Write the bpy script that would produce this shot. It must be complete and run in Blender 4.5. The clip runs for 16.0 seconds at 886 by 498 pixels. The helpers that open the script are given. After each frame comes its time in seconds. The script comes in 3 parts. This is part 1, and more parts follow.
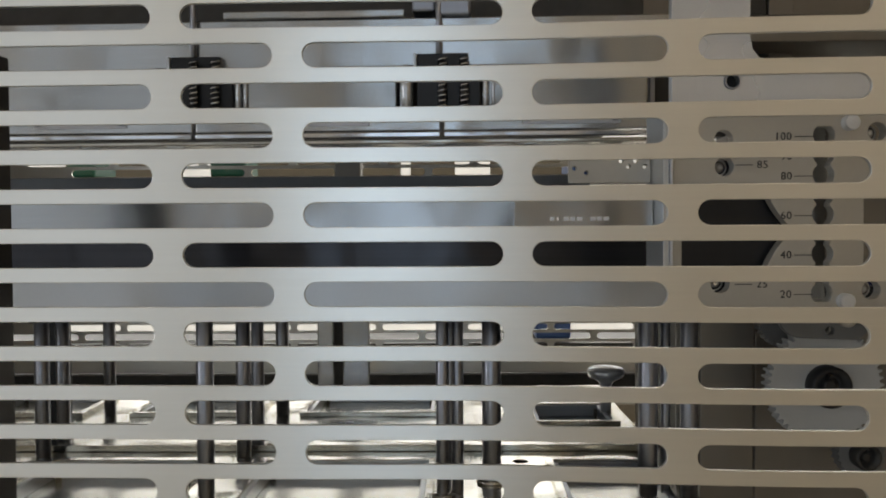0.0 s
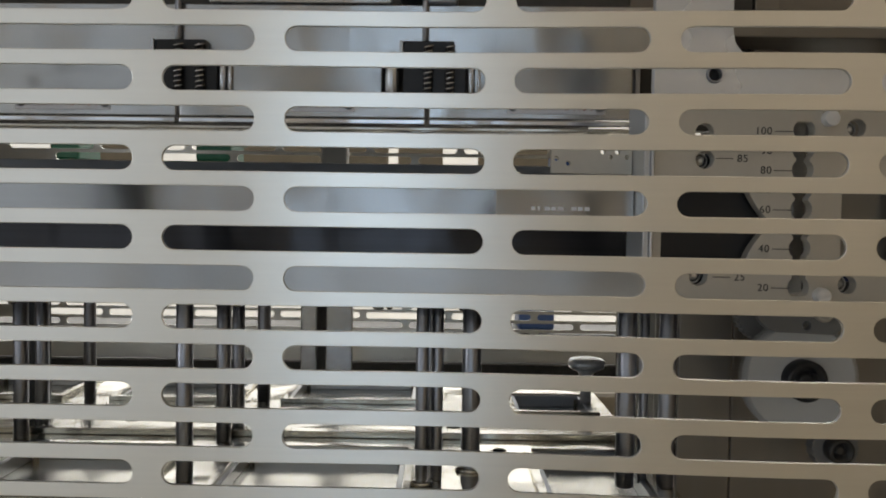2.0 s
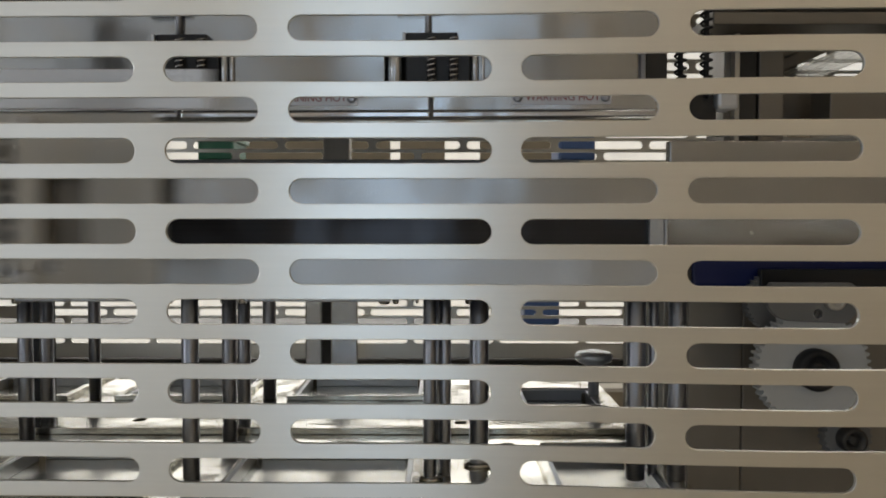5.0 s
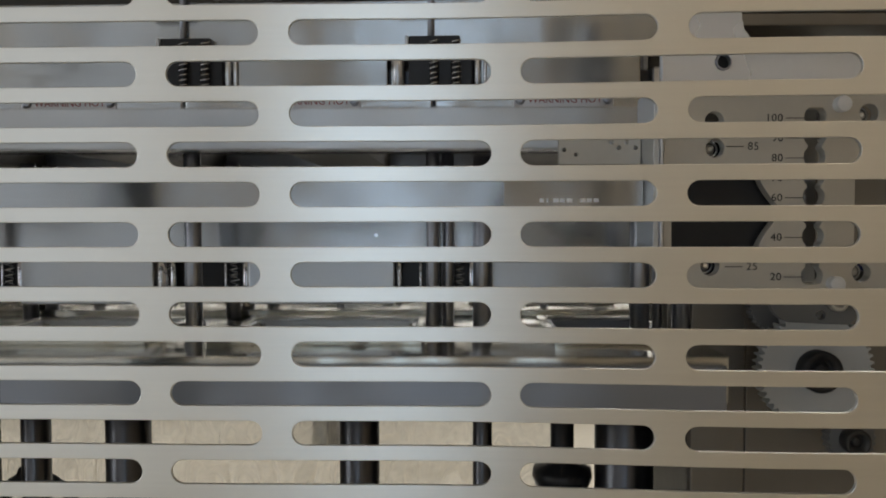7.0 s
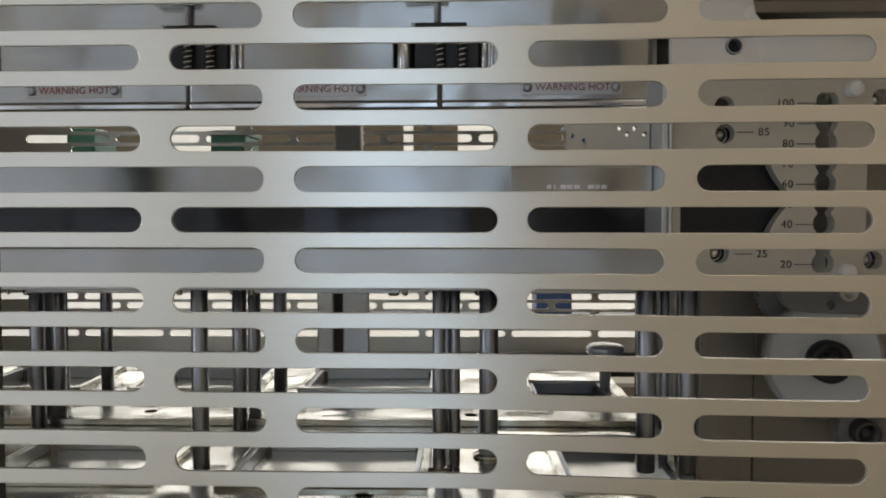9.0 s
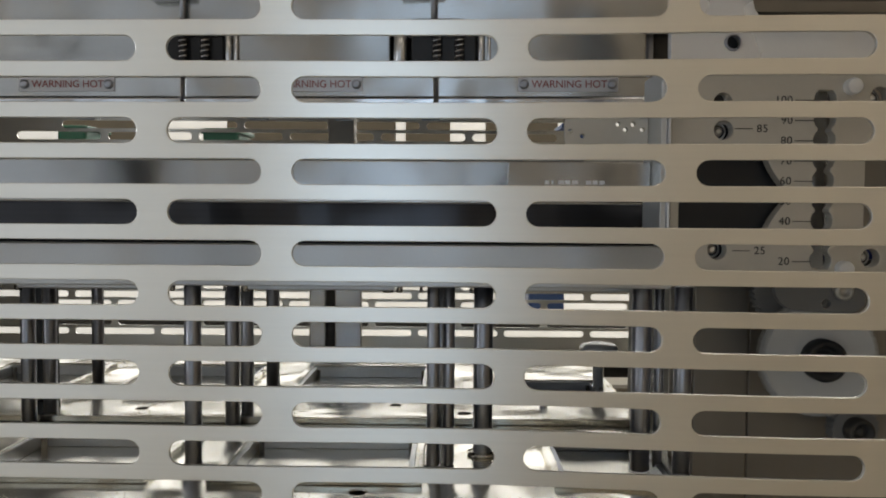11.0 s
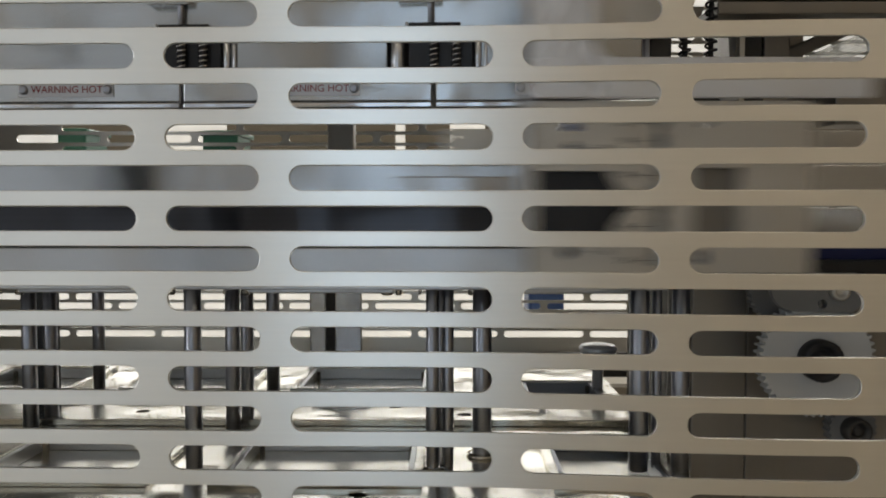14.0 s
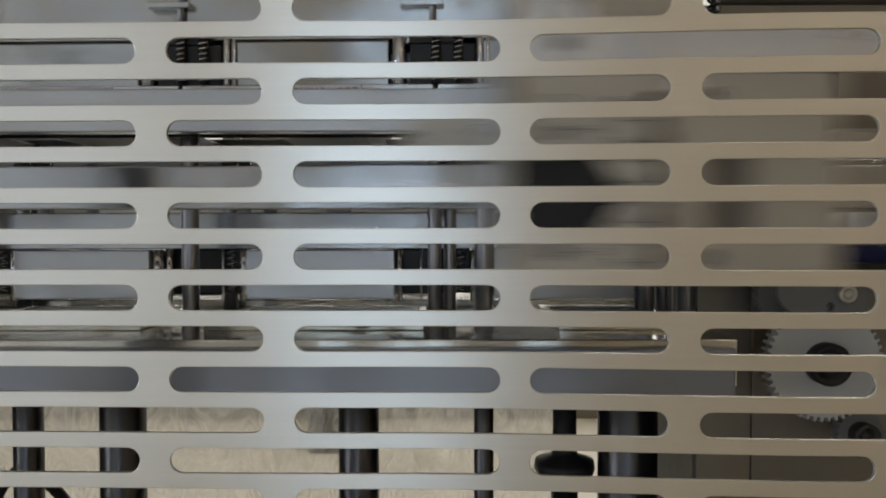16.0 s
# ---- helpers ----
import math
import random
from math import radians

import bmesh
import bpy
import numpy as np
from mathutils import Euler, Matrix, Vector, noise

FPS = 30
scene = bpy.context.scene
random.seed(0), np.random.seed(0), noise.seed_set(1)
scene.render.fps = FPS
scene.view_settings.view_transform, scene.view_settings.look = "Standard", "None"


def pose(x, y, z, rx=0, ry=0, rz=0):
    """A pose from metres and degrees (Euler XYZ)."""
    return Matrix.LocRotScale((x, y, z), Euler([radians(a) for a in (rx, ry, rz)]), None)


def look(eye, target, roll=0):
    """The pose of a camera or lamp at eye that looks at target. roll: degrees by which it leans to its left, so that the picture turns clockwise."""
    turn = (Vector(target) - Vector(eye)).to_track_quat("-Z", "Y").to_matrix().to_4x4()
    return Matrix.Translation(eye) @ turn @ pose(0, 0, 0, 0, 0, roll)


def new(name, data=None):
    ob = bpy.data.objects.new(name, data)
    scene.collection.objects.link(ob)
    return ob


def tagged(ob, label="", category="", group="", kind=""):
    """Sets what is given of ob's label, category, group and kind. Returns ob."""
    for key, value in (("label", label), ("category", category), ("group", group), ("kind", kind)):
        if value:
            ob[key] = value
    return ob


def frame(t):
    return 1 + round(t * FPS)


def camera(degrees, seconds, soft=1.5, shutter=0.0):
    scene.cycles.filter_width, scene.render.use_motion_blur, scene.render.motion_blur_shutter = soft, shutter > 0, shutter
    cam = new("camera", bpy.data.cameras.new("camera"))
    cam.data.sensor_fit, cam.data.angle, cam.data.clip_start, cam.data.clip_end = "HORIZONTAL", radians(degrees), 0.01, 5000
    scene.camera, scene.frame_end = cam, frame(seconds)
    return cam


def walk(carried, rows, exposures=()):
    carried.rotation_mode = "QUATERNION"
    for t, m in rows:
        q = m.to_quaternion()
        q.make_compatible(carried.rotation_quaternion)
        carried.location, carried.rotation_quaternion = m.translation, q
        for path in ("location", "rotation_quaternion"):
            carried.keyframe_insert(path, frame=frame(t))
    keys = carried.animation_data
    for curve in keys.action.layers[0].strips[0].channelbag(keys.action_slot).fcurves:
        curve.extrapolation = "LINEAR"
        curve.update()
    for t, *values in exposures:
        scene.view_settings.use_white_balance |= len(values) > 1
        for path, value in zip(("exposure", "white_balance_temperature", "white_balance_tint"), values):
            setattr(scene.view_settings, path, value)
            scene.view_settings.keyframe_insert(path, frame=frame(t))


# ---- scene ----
cam = camera(54.9, 16.0, soft=1.9, shutter=0.6)
PATH = [
    (0, (0.00369, -0.39506, 0.01319), (-0.02698, 1.60396, -0.04149), -0.33),
    (0.5, (0.00595, -0.39703, 0.01341), (-0.0317, 1.60148, -0.05378), 0.49),
    (1, (0.00602, -0.39529, 0.01125), (-0.01446, 1.60326, -0.06224), 0.81),
    (1.5, (0.0045, -0.39436, 0.01027), (0.00016, 1.60412, -0.06755), 0.99),
    (2, (0.00699, -0.39585, 0.01165), (0.00747, 1.60265, -0.06554), 0.82),
    (2.5, (0.00694, -0.39129, 0.00881), (0.00346, 1.60718, -0.06947), 0.53),
    (3, (0.00205, -0.3805, 0.00077), (0.01418, 1.61796, -0.07681), 0.67),
    (3.5, (-0.00076, -0.37805, -0.00035), (0.021, 1.61952, -0.09641), 0.89),
    (4, (0.00377, -0.3839, 0.00531), (0.01157, 1.61316, -0.10272), 0.76),
    (4.5, (0.00445, -0.38842, 0.00773), (0.0068, 1.60976, -0.07764), 0.24),
    (7, (0.0079, -0.39221, 0.0088), (-0.01515, 1.60608, -0.07055), -0.13),
    (7.5, (0.00918, -0.39235, 0.00763), (-0.01857, 1.60603, -0.0678), -0.09),
    (8, (0.00869, -0.39128, 0.00712), (-0.02342, 1.60672, -0.07634), 0.05),
    (8.5, (0.00797, -0.38892, 0.00635), (-0.02629, 1.60866, -0.08587), 0.12),
    (9, (0.00816, -0.38783, 0.00513), (-0.03026, 1.60955, -0.08974), -0.03),
    (11.5, (0.00452, -0.38574, 0.00123), (-0.00797, 1.61224, -0.08774), 0.34),
    (12, (0.00531, -0.38541, 0.00097), (-0.00838, 1.61268, -0.08543), 0.11),
    (12.5, (0.00525, -0.38427, 0.00161), (-0.00922, 1.61344, -0.09307), -0.03),
    (13, (0.00257, -0.38541, 0.00023), (-0.0077, 1.61252, -0.09015), -0.11),
    (13.5, (0.00485, -0.3883, 0.00424), (-0.01141, 1.60909, -0.09657), 0.06),
    (14, (0.00666, -0.38859, 0.00415), (-0.01219, 1.60917, -0.08856), 0.02),
    (14.5, (0.00509, -0.38655, 0.00298), (-0.01252, 1.61152, -0.08316), -0.19),
    (15, (0.00529, -0.3878, 0.00448), (-0.01355, 1.61013, -0.08449), -0.05),
    (15.5, (0.00703, -0.38553, 0.00215), (-0.01512, 1.6127, -0.07898), -0.12),
    (16, (0.00146, -0.38217, -0.00407), (-0.0064, 1.61698, -0.06177), -0.10),
]
walk(cam, [(t, look(eye, target, roll)) for t, eye, target, roll in PATH])

# ---- world and light ----
world = bpy.data.worlds.new("world")
scene.world = world
world.use_nodes = True
world.node_tree.nodes["Background"].inputs[0].default_value = (0.75, 0.8, 0.9, 1)
world.node_tree.nodes["Background"].inputs[1].default_value = 0.3
scene.view_settings.exposure = -1.01


def area_lamp(name, place, target, w, h, power, colour):
    lamp = bpy.data.lights.new(name, "AREA")
    lamp.shape, lamp.size, lamp.size_y, lamp.energy, lamp.color = "RECTANGLE", w, h, power, colour
    ob = new(name, lamp)
    ob.matrix_world = look(place, target)
    return ob


# daylight in the window behind the viewer, and in the wide opening beyond the machine
area_lamp("window_daylight", (-0.28, -2.94, 0.15), (-0.28, 0, 0.15), 0.62, 2.2, 13.0, (0.66, 0.82, 1.0))
# two unseen fill lamps, added to brighten the left of the guard
area_lamp("left_fill", (-1.75, -2.94, 0.15), (-1.75, 0, 0.15), 1.3, 2.2, 11, (0.86, 0.93, 1.0))
area_lamp("west_fill", (-3.42, -1.5, 0.25), (0.0, -0.4, 0.1), 1.5, 1.3, 37, (0.91, 0.955, 1.0))
area_lamp("far_daylight", (0.0, 4.36, 1.12), (0.0, 0.5, 0.0), 6.2, 1.1, 166, (1.0, 0.98, 0.94))


# ---- materials ----
def material(name, colour, rough=0.4, metal=0.0, vary=0.12, streak=None, bump=0.0, grain=60.0, aniso=0.0, stain=0.1, emit=0.0, wave=0.0):
    """A worn surface: colour and roughness vary at two scales; streak stretches the fine grain along an axis."""
    m = bpy.data.materials.new(name)
    m.use_nodes = True
    n, links = m.node_tree.nodes, m.node_tree.links
    b = n["Principled BSDF"]
    b.inputs["Metallic"].default_value = metal
    co = n.new("ShaderNodeTexCoord")
    mp = n.new("ShaderNodeMapping")
    mp.inputs["Scale"].default_value = streak or (1, 1, 1)
    links.new(co.outputs["Object"], mp.inputs["Vector"])
    fine = n.new("ShaderNodeTexNoise")
    fine.inputs["Scale"].default_value, fine.inputs["Detail"].default_value = grain, 5
    links.new(mp.outputs["Vector"], fine.inputs["Vector"])
    wide = n.new("ShaderNodeTexNoise")
    wide.inputs["Scale"].default_value, wide.inputs["Detail"].default_value = 9, 4
    links.new(co.outputs["Object"], wide.inputs["Vector"])
    both = n.new("ShaderNodeMath")
    both.operation = "MULTIPLY_ADD"
    both.inputs[1].default_value = stain / max(vary, 0.01)
    links.new(wide.outputs["Fac"], both.inputs[0])
    links.new(fine.outputs["Fac"], both.inputs[2])
    ramp = n.new("ShaderNodeMapRange")
    ramp.inputs["From Min"].default_value = 0.3
    ramp.inputs["From Max"].default_value = 0.7 + stain / max(vary, 0.01)
    ramp.inputs["To Min"].default_value, ramp.inputs["To Max"].default_value = 1 - vary, 1 + vary * 0.6
    links.new(both.outputs[0], ramp.inputs["Value"])
    tint = n.new("ShaderNodeVectorMath")
    tint.operation = "SCALE"
    tint.inputs[0].default_value = colour
    links.new(ramp.outputs["Result"], tint.inputs["Scale"])
    links.new(tint.outputs["Vector"], b.inputs["Base Color"])
    rr = n.new("ShaderNodeMapRange")
    rr.inputs["To Min"].default_value, rr.inputs["To Max"].default_value = max(rough - 0.07, 0.02), rough + 0.09
    links.new(wide.outputs["Fac"], rr.inputs["Value"])
    links.new(rr.outputs["Result"], b.inputs["Roughness"])
    if wave:
        slow = n.new("ShaderNodeTexNoise")
        slow.inputs["Scale"].default_value, slow.inputs["Detail"].default_value = 14, 1
        links.new(co.outputs["Object"], slow.inputs["Vector"])
        wb = n.new("ShaderNodeBump")
        wb.inputs["Strength"].default_value, wb.inputs["Distance"].default_value = 1.0, wave
        links.new(slow.outputs["Fac"], wb.inputs["Height"])
        links.new(wb.outputs["Normal"], b.inputs["Normal"])
    if bump:
        bp = n.new("ShaderNodeBump")
        if wave:
            links.new(wb.outputs["Normal"], bp.inputs["Normal"])
        bp.inputs["Strength"].default_value, bp.inputs["Distance"].default_value = bump, 0.0006
        links.new(fine.outputs["Fac"], bp.inputs["Height"])
        links.new(bp.outputs["Normal"], b.inputs["Normal"])
    if aniso:
        b.inputs["Anisotropic"].default_value, b.inputs["Anisotropic Rotation"].default_value = aniso, 0.25
        tg = n.new("ShaderNodeTangent")
        tg.direction_type, tg.axis = "RADIAL", "Z"
        links.new(tg.outputs["Tangent"], b.inputs["Tangent"])
    if emit:
        links.new(tint.outputs["Vector"], b.inputs["Emission Color"])
        b.inputs["Emission Strength"].default_value = emit
    return m


LONG = (0.03, 1.0, 6.0)
GUARD = material("brushed_guard_steel", (0.80, 0.785, 0.73), 0.30, 0.95, 0.06, LONG, 0.05, 90, 0.5, 0.06)
STEEL = material("brushed_steel", (0.62, 0.63, 0.63), 0.22, 1.0, 0.10, LONG, 0.05, 90, 0.4, wave=0.006)
RAIL = material("ground_steel_rail", (0.56, 0.57, 0.575), 0.22, 1.0, 0.10, LONG, 0.05, 90, 0.3, wave=0.004)
BLOCK = material("polished_block_steel", (0.50, 0.50, 0.49), 0.15, 1.0, 0.10, (0.3, 1, 4), 0.03, 60, 0, 0.1, wave=0.0018)
ALU = material("machined_aluminium", (0.72, 0.70, 0.63), 0.19, 1.0, 0.18, (1, 2.5, 1), 0.22, 22, 0, 0.3, wave=0.008)
MATT = material("bead_blasted_aluminium", (0.74, 0.76, 0.78), 0.36, 0.85, 0.06, None, 0.05, 400, wave=0.004)
PALE = material("pale_anodised", (0.90, 0.92, 0.96), 0.27, 0.45, 0.05, None, 0.03, 300)
SATIN = material("satin_aluminium", (0.84, 0.87, 0.92), 0.22, 0.85, 0.08, None, 0.04, 200)
CHROME = material("polished_chrome", (0.80, 0.82, 0.85), 0.10, 1.0, 0.05, wave=0.003)
POST = material("hardened_guide_steel", (0.47, 0.49, 0.55), 0.33, 1.0, 0.10, (6, 6, 0.05), 0.0, 60)
COLUMN = material("dark_lift_steel", (0.14, 0.14, 0.15), 0.28, 1.0, 0.15, (6, 6, 0.05), 0.0, 60)
# pocket floors: dark reflections put into a darker aluminium colour
POCKET = material("dark_reflection_aluminium", (0.50, 0.485, 0.43), 0.22, 1.0, 0.18, LONG, 0.05, 60, 0, 0.2, wave=0.003)
BAR = material("grey_anodised_bar", (0.36, 0.38, 0.42), 0.34, 0.85, 0.06, LONG, 0.05, 90, wave=0.004)
BLACK = material("black_anodised", (0.026, 0.026, 0.028), 0.35, 0.2, 0.2)
SPRING = material("spring_wire", (0.60, 0.60, 0.60), 0.25, 1.0, 0.1)
GLOSS = material("beam_shade_gloss", (0.065, 0.066, 0.074), 0.15, 0.6, 0.25, LONG, 0.0, 60, wave=0.005)
SCALE = material("satin_scale_plate", (0.62, 0.59, 0.53), 0.42, 0.55, 0.07, None, 0.04, 300)
BRONZE = material("drive_side_steel", (0.30, 0.275, 0.24), 0.42, 0.7, 0.22, (1, 1, 0.1), 0.04, 40, 0, 0.3)
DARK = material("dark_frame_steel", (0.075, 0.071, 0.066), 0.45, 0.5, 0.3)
PLASTIC = material("white_nylon", (0.58, 0.59, 0.59), 0.45, 0.0, 0.06, None, 0.03, 200)
GREYPLASTIC = material("grey_nylon", (0.20, 0.20, 0.20), 0.45, 0.0, 0.1)
BLUE = material("blue_motor_paint", (0.004, 0.013, 0.10), 0.4, 0.0, 0.15, None, 0.05, 120)
LABEL = material("silver_label", (0.72, 0.72, 0.74), 0.35, 0.6, 0.04)
RED = material("warning_red_ink", (0.32, 0.045, 0.04), 0.5, 0, 0.05)
INK = material("black_ink", (0.015, 0.015, 0.015), 0.5, 0, 0.1)
WALL = material("painted_wall", (0.64, 0.58, 0.495), 0.7, 0, 0.08, None, 0.1, 30)
# ochre chosen for the unseen east wall to warm the guard's reflections
WALL_WARM = material("warm_bounce_wall", (0.70, 0.58, 0.43), 0.7, 0, 0.08, None, 0.1, 30)
WALL_FAR = material("dark_brown_wall", (0.20, 0.18, 0.145), 0.7, 0, 0.15, None, 0.1, 30)
FLOOR = material("pale_resin_floor", (0.66, 0.62, 0.53), 0.35, 0, 0.12, None, 0.05, 20)
BLUEGREY = material("blue_grey_paint", (0.40, 0.45, 0.53), 0.4, 0.2, 0.1)
MULLION = material("grey_profile", (0.62, 0.62, 0.60), 0.4, 0.3, 0.1)
HOSE = material("black_rubber", (0.02, 0.02, 0.02), 0.5, 0, 0.2)
CRATE_BLUE = material("blue_crate_plastic", (0.08, 0.16, 0.42), 0.4, 0, 0.1)
CRATE_GREEN = material("green_crate_plastic", (0.02, 0.16, 0.10), 0.4, 0, 0.1)
SKYGLOW = material("daylit_yard", (1.0, 0.97, 0.89), 0.8, 0, 0.35, (0.4, 1, 5), 0, 3, 0, 0.3, 1.2)
TUBE = material("fluorescent_diffuser", (1.0, 0.875, 0.715), 0.5, 0, 0.02, None, 0, 5, 0, 0.02, 5.7)


# ---- shape helpers ----
def mesh_of(bm, name, mat, smooth=False):
    me = bpy.data.meshes.new(name)
    bmesh.ops.recalc_face_normals(bm, faces=bm.faces)
    if smooth:
        for f in bm.faces:
            f.smooth = len(f.verts) == 4
    bm.to_mesh(me)
    bm.free()
    me.materials.append(mat)
    return me


def part(name, bm, mat, parent=None, label="", smooth=False):
    me = bm if isinstance(bm, bpy.types.Mesh) else mesh_of(bm, name, mat, smooth)
    if not me.materials:
        me.materials.append(mat)
    ob = new(name, me)
    if parent:
        ob.parent = parent
    if label:
        tagged(ob, label)
    return ob


def holder(name, label, category, group="", kind=""):
    return tagged(new(name), label, category, group, kind)


def add_box(bm, x0, x1, y0, y1, z0, z1, bevel=0.0008):
    r = bmesh.ops.create_cube(bm, size=1)
    vs = r["verts"]
    for v in vs:
        v.co = Vector(((x0 + x1) / 2 + v.co.x * (x1 - x0), (y0 + y1) / 2 + v.co.y * (y1 - y0), (z0 + z1) / 2 + v.co.z * (z1 - z0)))
    if bevel:
        bevel = min(bevel, 0.3 * min(x1 - x0, y1 - y0, z1 - z0))
        es = list({e for v in vs for e in v.link_edges})
        bmesh.ops.bevel(bm, geom=es, offset=bevel, segments=2, affect="EDGES", profile=0.5)
    return bm


def box(x0, x1, y0, y1, z0, z1, bevel=0.0008):
    return add_box(bmesh.new(), x0, x1, y0, y1, z0, z1, bevel)


def lathe(profile, axis="Z", at=(0, 0, 0), n=28, bm=None):
    """A turned body from (radius, height) pairs about an axis."""
    bm = bm or bmesh.new()
    turn = {"Z": Matrix(), "Y": Matrix.Rotation(radians(90), 4, "X"), "X": Matrix.Rotation(radians(90), 4, "Y")}[axis]
    m = Matrix.Translation(at) @ turn
    rings = []
    for r, h in profile:
        rings.append([bm.verts.new(m @ Vector((r * math.cos(2 * math.pi * i / n), r * math.sin(2 * math.pi * i / n), h))) for i in range(n)])
    for a, b in zip(rings, rings[1:]):
        for i in range(n):
            bm.faces.new((a[i], a[(i + 1) % n], b[(i + 1) % n], b[i]))
    bm.faces.new(rings[0][::-1])
    bm.faces.new(rings[-1])
    return bm


def rod(x, y, z0, z1, r, n=24, bm=None):
    c = min(0.001, r * 0.3)
    return lathe([(r - c, z0), (r, z0 + c), (r, z1 - c), (r - c, z1)], "Z", (x, y, 0), n, bm)


def slot(x0, x1, z, r, n=9):
    """Outline of a slot with round ends."""
    pts = [(x1 - r + r * math.sin(math.pi * i / n), z + r * math.cos(math.pi * i / n)) for i in range(n + 1)]
    return pts + [(x0 + r - r * math.sin(math.pi * i / n), z - r * math.cos(math.pi * i / n)) for i in range(n + 1)]


def ring(x, z, r, n=28):
    return [(x + r * math.cos(2 * math.pi * i / n), z + r * math.sin(2 * math.pi * i / n)) for i in range(n)]


def cut_plate(name, outlines, thick, mat, bevel=0.0004, flat=False):
    """A plate cut to outlines (outer first, then holes); upright across y, or lying flat about z = 0."""
    cu = bpy.data.curves.new(name, "CURVE")
    cu.dimensions, cu.fill_mode = "2D", "BOTH"
    cu.extrude, cu.bevel_depth, cu.bevel_resolution = thick / 2 - bevel, bevel, 1
    cu.offset = -bevel
    for pts in outlines:
        s = cu.splines.new("POLY")
        s.points.add(len(pts) - 1)
        for p, (x, z) in zip(s.points, pts):
            p.co = (x, z, 0, 1)
        s.use_cyclic_u = True
    tmp = new(name, cu)
    bpy.context.view_layer.update()
    me = bpy.data.meshes.new_from_object(tmp.evaluated_get(bpy.context.evaluated_depsgraph_get()))
    bpy.data.objects.remove(tmp)
    bpy.data.curves.remove(cu)
    if not flat:
        me.transform(Matrix.Rotation(radians(90), 4, "X"))
    bm = bmesh.new()
    bm.from_mesh(me)
    bmesh.ops.remove_doubles(bm, verts=bm.verts, dist=1e-6)
    for f in bm.faces:
        f.smooth = False
    bm.to_mesh(me)
    bm.free()
    me.name = name
    me.materials.clear()
    me.materials.append(mat)
    return me


def letters(text, size, mat, parent, x, y, z, spread=1.0, name="lettering"):
    """Flat lettering that faces the viewer, centred on x, z."""
    cu = bpy.data.curves.new(name, "FONT")
    cu.body, cu.size, cu.align_x, cu.align_y, cu.extrude, cu.space_character = text, size, "CENTER", "CENTER", 0.00012, spread
    tmp = new(name, cu)
    bpy.context.view_layer.update()
    me = bpy.data.meshes.new_from_object(tmp.evaluated_get(bpy.context.evaluated_depsgraph_get()))
    bpy.data.objects.remove(tmp)
    bpy.data.curves.remove(cu)
    me.transform(pose(x, y, z, 90))
    me.materials.clear()
    me.materials.append(mat)
    return part(name, me, mat, parent)


def coil(x, y, z0, z1, r, wire, turns, n=14):
    """A compression spring about an upright axis."""
    bm = bmesh.new()
    rings, steps = [], turns * n
    for i in range(steps + 1):
        a = 2 * math.pi * i / n
        c = Vector((x + r * math.cos(a), y + r * math.sin(a), z0 + (z1 - z0) * i / steps))
        out = Vector((math.cos(a), math.sin(a), 0))
        rings.append([bm.verts.new(c + out * wire * math.cos(b) + Vector((0, 0, wire * math.sin(b)))) for b in (0, 1.26, 2.51, 3.77, 5.03)])
    for p, q in zip(rings, rings[1:]):
        for k in range(5):
            bm.faces.new((p[k], p[(k + 1) % 5], q[(k + 1) % 5], q[k]))
    return bm


def toothed(name, r, teeth, depth, thick, bore, mat):
    pts = []
    for i in range(teeth):
        for k, rr in ((-0.30, r - depth), (-0.13, r), (0.13, r), (0.30, r - depth)):
            a = 2 * math.pi * (i + k) / teeth
            pts.append((rr * math.cos(a), rr * math.sin(a)))
    return cut_plate(name, [pts, ring(0, 0, bore)], thick, mat)


# ---- the room round the machine ----
def structure(name, bm, mat, label, category):
    return tagged(part(name, bm, mat), label, category, "", "structure")


structure("floor", box(-3.6, 3.6, -3.1, 6.5, -1.20, -1.10, 0), FLOOR, "pale resin factory floor round the machine", "floor")
structure("ceiling", box(-3.6, 3.6, -3.1, 4.6, 1.90, 2.0, 0), WALL, "plain painted factory ceiling", "ceiling")
structure("wall_east", box(3.5, 3.6, -3.1, 4.6, -1.10, 1.90, 0), WALL_WARM, "plain painted factory wall out of view, made ochre to warm reflections", "wall")
# the opening in this wall is added for the fill lamp there
wall_west = structure("wall_west", cut_plate("wall_west", [[(-3.1, -1.1), (4.6, -1.1), (4.6, 1.9), (-3.1, 1.9)], [(-2.25, -0.4), (-0.75, -0.4), (-0.75, 0.9), (-2.25, 0.9)]], 0.1, WALL, 0), WALL, "painted factory wall with an opening added for a fill lamp", "wall")
wall_west.matrix_basis = pose(-3.55, 0, 0, 0, 0, 90)
# the left opening is added for its fill lamp
structure("wall_south", cut_plate("wall_south", [[(-3.5, -1.1), (3.5, -1.1), (3.5, 1.9), (-3.5, 1.9)], [(-0.60, -0.95), (0.06, -0.95), (0.06, 1.25), (-0.60, 1.25)], [(-2.4, -0.95), (-1.1, -0.95), (-1.1, 1.25), (-2.4, 1.25)]], 0.1, WALL, 0), WALL, "painted factory wall with a tall window and an opening added for fill light", "wall").location.y = -3.05
